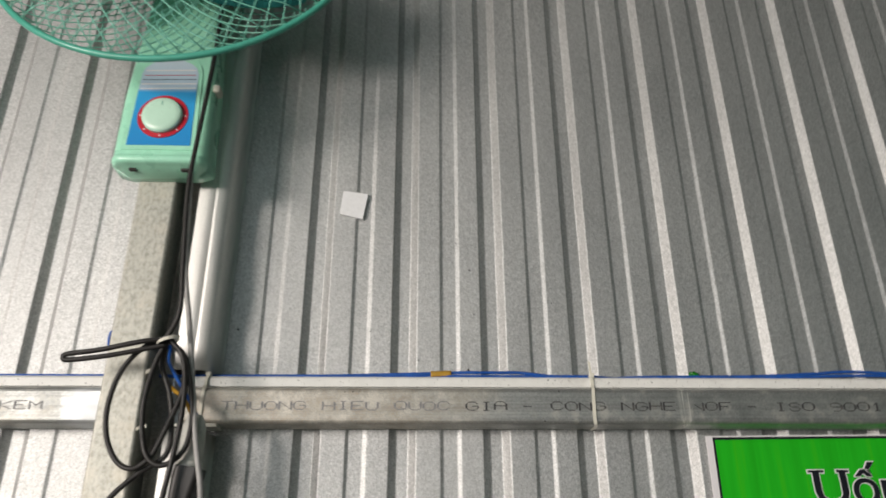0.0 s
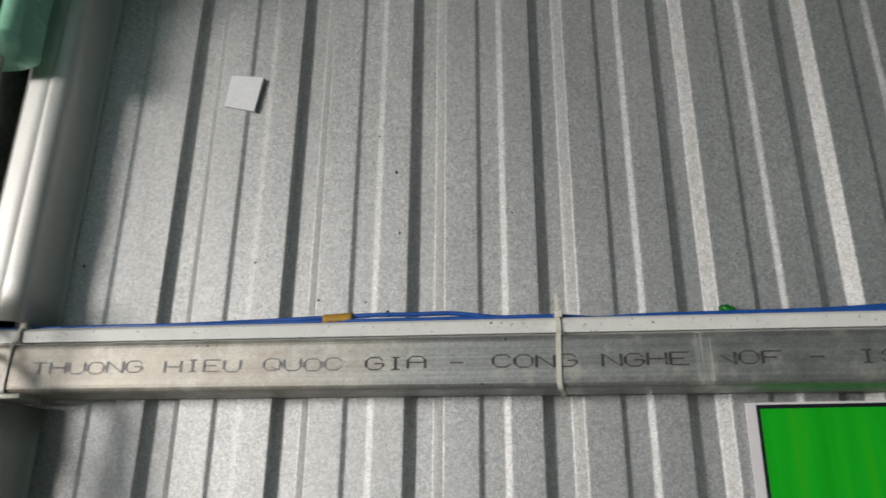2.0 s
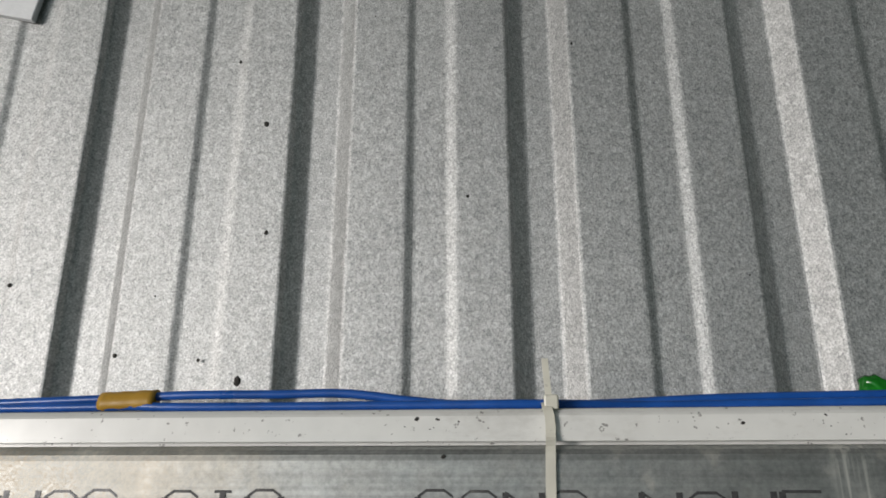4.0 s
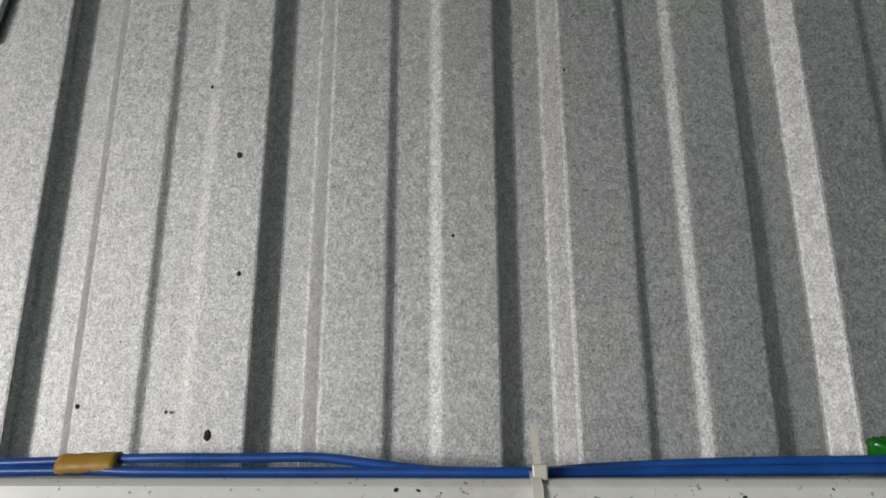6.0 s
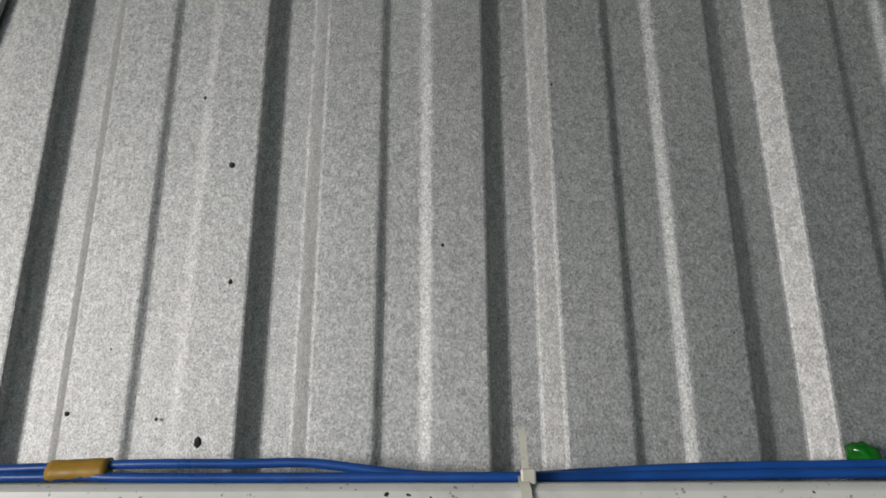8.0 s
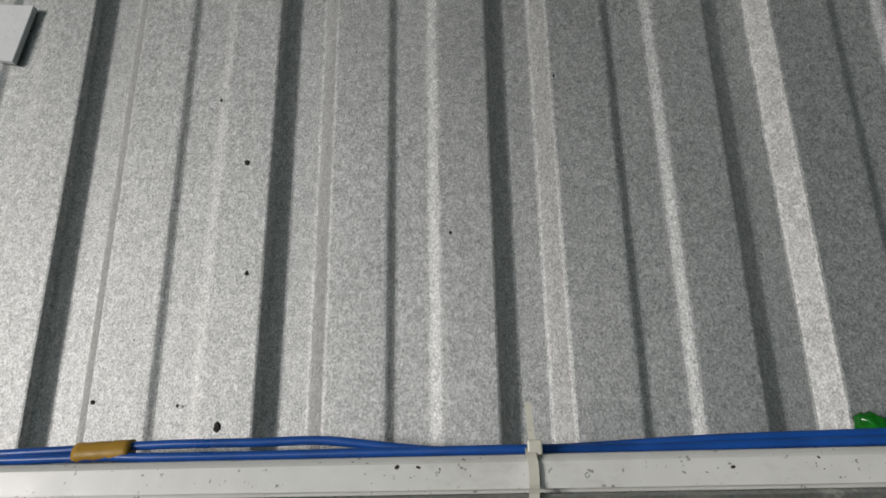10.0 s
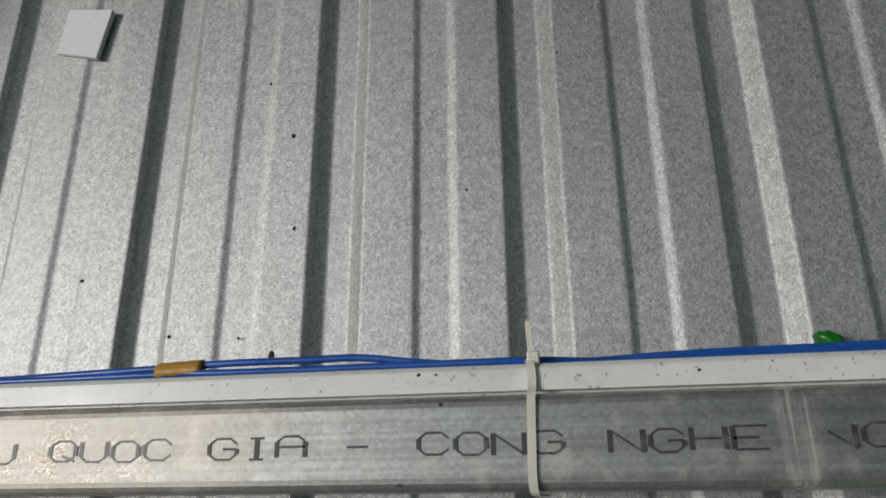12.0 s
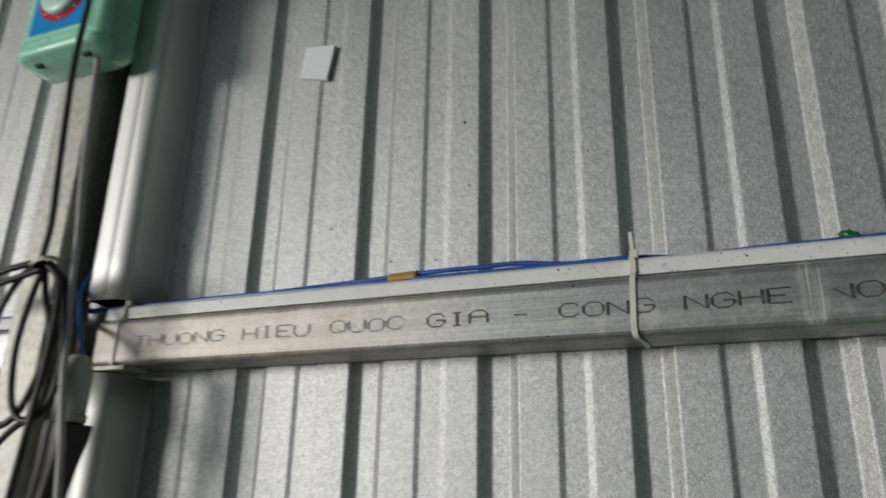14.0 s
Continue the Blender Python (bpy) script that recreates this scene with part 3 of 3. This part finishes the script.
def sign_layer(name, x0, x1, z0, z1, y, mat, thick=0.0012):
    bm = bmesh.new()
    nx, nz = 24, 12
    def p(i, j, d):
        x, z = x0 + (x1 - x0) * i / nx, z0 + (z1 - z0) * j / nz
        return (x + 0.004 * (z / SIGN_H), y + d - 0.0012 * math.sin(x * 15) * 0.3, z + 0.010 * x)
    f = [[bm.verts.new(p(i, j, 0)) for i in range(nx + 1)] for j in range(nz + 1)]
    b = [[bm.verts.new(p(i, j, thick)) for i in range(nx + 1)] for j in range(nz + 1)]
    for j in range(nz):
        for i in range(nx):
            bm.faces.new((f[j][i], f[j][i + 1], f[j + 1][i + 1], f[j + 1][i]))
            bm.faces.new((b[j][i], b[j + 1][i], b[j + 1][i + 1], b[j][i + 1]))
    for j in range(nz):
        for i in (0, nx):
            bm.faces.new((f[j][i], f[j + 1][i], b[j + 1][i], b[j][i]))
    for i in range(nx):
        for j in (0, nz):
            bm.faces.new((f[j][i], b[j][i], b[j][i + 1], f[j][i + 1]))
    return part(name, bm, mat, sign)


sign_layer("board", 0.0, SIGN_W, -SIGN_H, 0.0, 0.0, M_PAPER, 0.003)
sign_layer("border", 0.0080, SIGN_W - 0.008, -SIGN_H + 0.0020, -0.0018, -0.0004, M_SIGNBLACK, 0.0003)
sign_layer("green_field", 0.0110, SIGN_W - 0.011, -SIGN_H + 0.0050, -0.0052, -0.0008, M_GREEN, 0.0003)
LET = [("U", 0.1310, 0.0440, 0.0405, 0.0), ("\u1ed1", 0.1810, 0.0340, 0.0520, 0.0), ("n", 0.2190, 0.0400, 0.0300, 0.0)]
for ch, x, w, h, dz in LET:
    for name, mat, grow, y, bold in (("letter_outline", M_PAPER, 0.0015, -0.0014, 0.030), ("letter", M_SIGNBLACK, 0.0, -0.0019, 0.012)):
        me = glyphs(ch, w + 2 * grow, h + 2 * grow, bold)
        ob = part(name, me, mat, sign)
        ob.location = (x - grow, y, -0.0870 - grow + 0.010 * x)

for x, z, w in ((0.1255, -0.0477, 0.021), (0.1630, -0.0477, 0.016), (0.2150, -0.0871, 0.018)):
    for name, mat, grow, y in (("letter_outline", M_PAPER, 0.0013, -0.00145), ("letter", M_SIGNBLACK, 0.0, -0.00195)):
        bar = part(name, box((w + 2 * grow, 0.0004, 0.0030 + 2 * grow), (w / 2, 0, 0.0015)), mat, sign)
        bar.location = (x, y, z + 0.010 * x)

# ---- wall fan ----
FX = -0.4785
fan = thing("wall_fan", (FX, 0.768, 1.933), "mint green plastic wall fan with blue control panel, on the post", "fan")


def shell_loop(w, d0, d1, r, n=5):
    """Rounded outline in x, y: back at d0, front at d1 (towards -y)."""
    out = [(-w / 2, -d0), (-w / 2, -(d1 - r))]
    for k in range(n + 1):
        a = radians(180 + 90 * k / n)
        out.append((-w / 2 + r + r * math.cos(a), -(d1 - r) + r * math.sin(a)))
    for k in range(n + 1):
        a = radians(270 + 90 * k / n)
        out.append((w / 2 - r + r * math.cos(a), -(d1 - r) + r * math.sin(a)))
    out += [(w / 2, -(d1 - r)), (w / 2, -d0)]
    return out


def loft(levels, deep=1.0):
    """levels: z, width, back depth, front depth, radius, shift."""
    bm = bmesh.new()
    rings = [[bm.verts.new((x, y, z)) for x, y in shell_loop(w, d0, d1 * deep, r * deep)] for z, w, d0, d1, r in levels]
    n = len(rings[0])
    for a, b in zip(rings, rings[1:]):
        for k in range(n):
            bm.faces.new((a[k], a[(k + 1) % n], b[(k + 1) % n], b[k]))
    bm.faces.new(rings[0][::-1]), bm.faces.new(rings[-1])
    return bm


base = part("base", loft([(z - 0.008 if z < 0.02 else z, w, d0, d1, r) for z, w, d0, d1, r in ((-0.001, 0.090, 0.0, 0.040, 0.026), (0.0015, 0.108, 0.0, 0.051, 0.028), (0.0030, 0.116, 0.0, 0.0575, 0.028), (0.0034, 0.121, 0.0, 0.0625, 0.028), (0.0055, 0.126, 0.0, 0.0658, 0.027),
                          (0.0105, 0.128, 0.0, 0.0668, 0.025), (0.0140, 0.127, 0.0, 0.0652, 0.023), (0.0155, 0.125, 0.0, 0.0618, 0.020), (0.0175, 0.125, 0.0, 0.0612, 0.018), (0.10, 0.122, 0.0, 0.061, 0.014), (0.165, 0.115, 0.0, 0.060, 0.014), (0.20, 0.110, 0.0, 0.0585, 0.014), (0.27, 0.103, 0.0, 0.056, 0.014), (0.31, 0.100, 0.0, 0.052, 0.016))], 0.74), M_MINT, fan, smooth=True)
for sx in (-1, 1):
    ob = part("screw_notch", box((0.010, 0.006, 0.005), (sx * 0.034, -0.0330, -0.0075), 0.001), M_DIRT, fan, "dark screw slot")

# control panel: raised rim, sticker with arched top, ring and knob
def arch(w, h, depth, bm=None):
    bm = bm or bmesh.new()
    pts = [(-w / 2, 0), (w / 2, 0), (w / 2 * 0.92, h - w * 0.30)]
    for k in range(1, 8):
        a = math.pi * k / 8
        pts.append((w / 2 * 0.92 * math.cos(a), h - w * 0.30 + w * 0.30 * math.sin(a)))
    pts.append((-w / 2 * 0.92, h - w * 0.30))
    f = [bm.verts.new((x, -depth, z)) for x, z in pts]
    b = [bm.verts.new((x, 0.0, z)) for x, z in pts]
    bm.faces.new(f), bm.faces.new(b[::-1])
    for k in range(len(pts)):
        j = (k + 1) % len(pts)
        bm.faces.new((f[k], b[k], b[j], f[j]))
    return bm


PX = -0.0015
rim = part("panel_rim", arch(0.096, 0.152, 0.0015), M_MINT, fan)
rim.location = (PX, -0.0450, 0.0150)
sticker = part("panel", arch(0.084, 0.140, 0.0012), M_PANEL, fan, "blue sticker, pale and striped at its top")
sticker.location = (PX, -0.0460, 0.0215)
for k, (w, z, mat) in enumerate(((0.060, 0.1085, M_PAPER), (0.062, 0.1010, M_RED), (0.064, 0.0945, M_SIGNBLACK), (0.066, 0.0880, M_PAPER), (0.067, 0.0810, M_PAPER))):
    bar = part("print_bar", box((w * 1.13, 0.0004, 0.0022 if mat is M_PAPER else 0.0009), (0, 0, 0)), mat, fan)
    bar.location = (PX, -0.0474, 0.0405 + (z - 0.0810) * 1.1 + 0.0715)
    bar.rotation_euler = (0, radians(-1.5), 0)
ring = part("dial_ring", lathe([(0.0336, 0.0), (0.0336, 0.0012), (0.025, 0.0012), (0.025, 0.0)], 48), M_RED, fan, "red dial ring")
ring.location = (PX, -0.0471, 0.0660)
for k in range(5):
    a = radians(-90 + (k - 2) * 46)
    tick = part("dial_mark", box((0.0016, 0.0004, 0.0028), (0, 0, 0)), M_PAPER, fan)
    tick.location = (PX + 0.0300 * math.cos(a), -0.0485, 0.0660 + 0.0300 * math.sin(a))
    tick.rotation_euler = (0, math.pi / 2 - a, 0)
knob = part("knob", lathe([(0.0270, 0.0), (0.0270, 0.003), (0.0263, 0.0055), (0.0242, 0.0072), (0.018, 0.0082), (0.002, 0.0085)], 48), M_KNOB, fan, "pale round knob", True)
knob.location = (PX, -0.0482, 0.0660)
tick = part("knob_mark", box((0.0010, 0.0005, 0.006), (0, 0, 0)), M_TEAL, fan)
tick.location = (PX, -0.0566, 0.0820)
bm = box((0.010, 0.020, 0.012), (0, 0, 0), 0.003)
clip = part("cable_clip", bm, M_TIE, fan, "torn whitish tape on the side")
clip.location = (0.062, -0.033, 0.118)

# head: motor, guards, blades; axis leans back a little
HEAD = pose(0.000, -0.098, 0.353, -8, 0, 0)
R = 0.262


def head_part(name, bm, mat, label="", smooth=True):
    ob = part(name, bm, mat, fan, label, smooth)
    ob.matrix_local = HEAD
    return ob


neck = part("neck", loft([(0.30, 0.099, 0.0, 0.054, 0.016), (0.34, 0.092, 0.004, 0.058, 0.02), (0.40, 0.080, 0.006, 0.060, 0.02)], 0.74), M_MINT, fan)
head_part("motor", lathe([(0.02, -0.080), (0.055, -0.076), (0.068, -0.055), (0.070, -0.025), (0.060, -0.010), (0.02, -0.008)], 40), M_MINT)
head_part("rim", sweep([(R * math.cos(2 * math.pi * k / 96), 0, R * math.sin(2 * math.pi * k / 96)) for k in range(96)], 0.0044, 12, True), M_RIM, "teal rim ring")


def guard(name, front):
    """Lattice of crossing curved ribs from an inner ring to the rim; each rib is a piece."""
    height = 0.052 if front else -0.050
    ring_h = height * math.sqrt(1 - (0.055 / R) ** 2.6)
    root = head_part(name, sweep([(0.055 * math.cos(2 * math.pi * k / 40), -ring_h, 0.055 * math.sin(2 * math.pi * k / 40)) for k in range(40)], 0.0020, 6, True), M_GUARD, "crossing lattice guard")
    n = 58
    for turn in (-1, 1):
        pts = []
        for k in range(13):
            u = k / 12
            r = 0.055 + (R - 0.055) * u
            h = height * math.sqrt(max(0, 1 - (r / R) ** 2.6))
            pts.append((r * math.cos(turn * u), -h, r * math.sin(turn * u)))
        me = mesh_of(sweep(pts, 0.0009, 5), "guard_rib", True)
        me.materials.append(M_GUARD)
        for i in range(n):
            rib = part("guard_rib", me, M_GUARD, root)
            rib.rotation_euler = (0, 2 * math.pi * i / n, 0)


guard("front_guard", True)
guard("rear_guard", False)
head_part("guard_cap", lathe([(0.058, 0.046), (0.058, 0.052), (0.050, 0.057), (0.01, 0.059)], 40), M_MINT)
head_part("hub", lathe([(0.034, -0.012), (0.034, 0.018), (0.028, 0.026), (0.006, 0.028)], 32), M_BLADE)
for k in range(3):
    bm = bmesh.new()
    rows = []
    for i in range(11):
        u = i / 10
        r = 0.03 + 0.195 * u
        half = 0.030 + 0.055 * math.sin(math.pi * min(1, 0.15 + 0.72 * u))
        row = []
        for j in range(7):
            v = j / 6 * 2 - 1
            a = 2 * math.pi * k / 3 + 1.35 + 0.35 * u + v * half / max(r, 0.05)
            row.append(bm.verts.new((r * math.cos(a), -0.022 * v * (1 - 0.3 * u) + 0.004 * v * v, r * math.sin(a))))
        rows.append(row)
    for a, b in zip(rows, rows[1:]):
        for j in range(6):
            bm.faces.new((a[j], a[j + 1], b[j + 1], b[j]))
    bmesh.ops.solidify(bm, geom=list(bm.faces), thickness=0.002)
    head_part("blade", bm, M_BLADE, "dark teal blade")

# ---- fan cable, coil, plug ----
ORG = Vector((-0.43, 0.73, 1.70))


def cord(points, r=0.0032, n=8):
    return sweep([p - ORG for p in smooth_path(points, n)], r, 10)


coil = thing("power_cord", ORG, "black fan power cord tied in a hanging coil beside the post", "cord")
LOOPS = (("lead", [(-0.405, 0.700, 2.29), (-0.416, 0.702, 2.20), (-0.418, 0.706, 2.09), (-0.425, 0.710, 1.97), (-0.428, 0.711, 1.89), (-0.421, 0.712, 1.79), (-0.416, 0.713, 1.725), (-0.424, 0.718, 1.700), (-0.431, 0.722, 1.690)]),
         ("loop", [(-0.428, 0.722, 1.690), (-0.458, 0.716, 1.684), (-0.500, 0.714, 1.674), (-0.535, 0.713, 1.6685), (-0.5405, 0.713, 1.665), (-0.535, 0.714, 1.6615), (-0.494, 0.716, 1.667), (-0.457, 0.721, 1.676), (-0.430, 0.724, 1.683)]),
         ("loop", [(-0.431, 0.724, 1.689), (-0.457, 0.727, 1.680), (-0.479, 0.729, 1.652), (-0.487, 0.729, 1.612), (-0.482, 0.729, 1.577), (-0.467, 0.730, 1.551), (-0.448, 0.730, 1.543), (-0.430, 0.731, 1.557), (-0.418, 0.733, 1.590), (-0.407, 0.735, 1.630), (-0.408, 0.735, 1.668), (-0.428, 0.728, 1.690)]),
         ("loop", [(-0.430, 0.726, 1.690), (-0.436, 0.738, 1.662), (-0.423, 0.739, 1.630), (-0.415, 0.739, 1.592), (-0.417, 0.738, 1.558), (-0.446, 0.736, 1.536), (-0.474, 0.733, 1.502), (-0.472, 0.733, 1.452), (-0.444, 0.736, 1.428), (-0.419, 0.726, 1.460), (-0.406, 0.722, 1.530), (-0.400, 0.723, 1.605), (-0.407, 0.727, 1.662), (-0.426, 0.728, 1.690)]),
         ("loop", [(-0.426, 0.725, 1.689), (-0.408, 0.728, 1.668), (-0.396, 0.730, 1.632), (-0.390, 0.730, 1.592), (-0.396, 0.729, 1.560), (-0.418, 0.728, 1.546), (-0.437, 0.727, 1.562), (-0.446, 0.727, 1.610), (-0.441, 0.728, 1.660), (-0.430, 0.727, 1.689)]))
for name, points in LOOPS:
    part(name, cord(points, 0.0031), M_BLACK, coil, smooth=True)
part("plug", loft([(-0.040, 0.016, -0.008, 0.008, 0.006), (-0.030, 0.022, -0.011, 0.011, 0.006), (0.010, 0.026, -0.012, 0.012, 0.006), (0.034, 0.030, -0.014, 0.014, 0.006), (0.046, 0.030, -0.014, 0.014, 0.006)]), M_BLACK, coil, "black plug").matrix_local = pose(0.0320, 0.0180, -0.199, 0, 10, 0)
part("cord_tie", strap([Vector((-0.428 + 0.012 * math.cos(a), 0.724 + 0.010 * math.sin(a), 1.688 + 0.004 * math.cos(a))) - ORG for a in [2 * math.pi * k / 14 for k in range(15)]], 0.004, 0.0012, (0, 0, 1)), M_TIE, coil, "twisted nylon tie")

grey = tagged(part("grey_wire", sweep(smooth_path([(-0.4405, 0.745, 1.935), (-0.4380, 0.745, 1.90), (-0.4280, 0.745, 1.79), (-0.4130, 0.741, 1.72), (-0.3980, 0.734, 1.65), (-0.3830, 0.730, 1.575), (-0.3690, 0.730, 1.51), (-0.3620, 0.733, 1.42), (-0.3580, 0.740, 1.20)], 8), 0.0032, 10), M_GREYWIRE, None, smooth=True), "thin grey wire hanging from the fan base", "wire")

sock = thing("cable_connector", (-0.3920, 0.7500, 1.576), "off-white plastic socket with yellow and blue wires beside the post", "connector")
part("body", lathe([(0.008, -0.030), (0.0132, -0.027), (0.0136, 0.012), (0.0120, 0.020), (0.0095, 0.026), (0.0075, 0.029)], 24, m=Matrix.Rotation(radians(-90), 4, "X")), M_SOCKET, sock, smooth=True)
part("collar", lathe([(0.0136, -0.030), (0.0147, -0.029), (0.0147, -0.024), (0.0136, -0.023)], 24, m=Matrix.Rotation(radians(-90), 4, "X")), M_SOCKET, sock, smooth=True)
part("wire", sweep(smooth_path([(-0.003, 0, 0.026), (-0.012, 0.008, 0.040), (-0.024, 0.018, 0.054), (-0.038, 0.028, 0.064), (-0.046, 0.038, 0.070)], 6), 0.0026, 8), M_YELLOW, sock, "dirty yellow wire", True)
part("wire", sweep(smooth_path([(0.003, 0, 0.026), (-0.014, 0.009, 0.050), (-0.033, 0.019, 0.075), (-0.051, 0.031, 0.100), (-0.056, 0.042, 0.118), (-0.061, 0.050, 0.130), (-0.068, 0.057, 0.118)], 6), 0.0022, 8), M_BLUE, sock, "blue wire", True)

# bent plate where the rail meets the sheet's overlap
part("bracket", box((0.062, 0.030, 0.0050), Vector((-0.4080, 0.8020, 1.6005)) - rail_r.location, 0.001), M_POST, rail_r, "small grey steel plate")

# short nylon tie ends on the post
for z in (1.660, 1.592):
    t = tagged(part("tie_end", strap([Vector((-0.4650, 0.768, z)), Vector((-0.4600, 0.762, z + 0.001)), Vector((-0.4500, 0.757, z + 0.002))], 0.004, 0.0012, (0, 0, 1)), M_TIE), "cut nylon tie end at the post's edge", "cable tie", "tie ends on the post")

# ---- dirt marks on the trunking lid and rail ----
rng = random.Random(11)
bm = bmesh.new()
marks = [(0.035, 1.6600, 3.0), (0.044, 1.6597, 2.2), (0.053, 1.6589, 1.6), (0.047, 1.6443, 3.2), (0.170, 1.6575, 2.6), (0.203, 1.6605, 1.8), (-0.224, 1.6432, 2.8), (-0.214, 1.6434, 2.2), (-0.206, 1.6433, 1.6), (0.027, 1.6072, 2.4)]
for _ in range(60):
    marks.append((rng.uniform(-0.40, 0.55), rng.uniform(1.6520, 1.6605), rng.uniform(0.3, 0.9)))
for x, z, r in marks:
    front = 0.7950 if z < 1.6500 else 0.8003
    made = bmesh.ops.create_icosphere(bm, subdivisions=1, radius=0.00038 * r)["verts"]
    lean, long = rng.uniform(-0.7, 0.7), rng.uniform(0.7, 1.6)
    for v in made:
        v.co = Vector((x + v.co.x * long + v.co.z * lean, front - 0.0001 + v.co.y * 0.2, z + v.co.z * rng.uniform(0.6, 1.0)))
tagged(part("dirt_marks", bm, M_DIRT), "small dark scuffs and specks on trunking and rail", "dirt", kind="stuff")

# ---- specks of dirt on the sheet ----
rng = random.Random(5)
bm = bmesh.new()
spots = [(-0.0600, 1.829, 1.7), (-0.0550, 1.763, 1.3), (0.0550, 1.780, 0.9), (-0.0640, 1.683, 2.4), (-0.1320, 1.697, 1.4), (0.115, 1.871, 0.8), (-0.086, 1.694, 1.0), (-0.079, 1.871, 1.0), (-0.199, 1.737, 1.3), (-0.3790, 1.739, 1.9)]
for _ in range(26):
    k = rng.randint(-3, 3)
    spots.append((RIB0 + k * PITCH + rng.choice((rng.uniform(0.040, 0.064), rng.uniform(0.101, 0.122))), rng.uniform(1.45, 2.2), rng.uniform(0.3, 0.6)))
for x, z, r in spots:
    made = bmesh.ops.create_icosphere(bm, subdivisions=1, radius=0.001 * r)["verts"]
    for v in made:
        v.co = Vector((x + v.co.x * rng.uniform(0.7, 1.2), WALL - 0.0003 + v.co.y * 0.35, z + v.co.z * rng.uniform(0.8, 1.5)))
tagged(part("dirt_specks", bm, M_DIRT), "tiny dark dirt specks on the steel sheet", "dirt", kind="stuff")
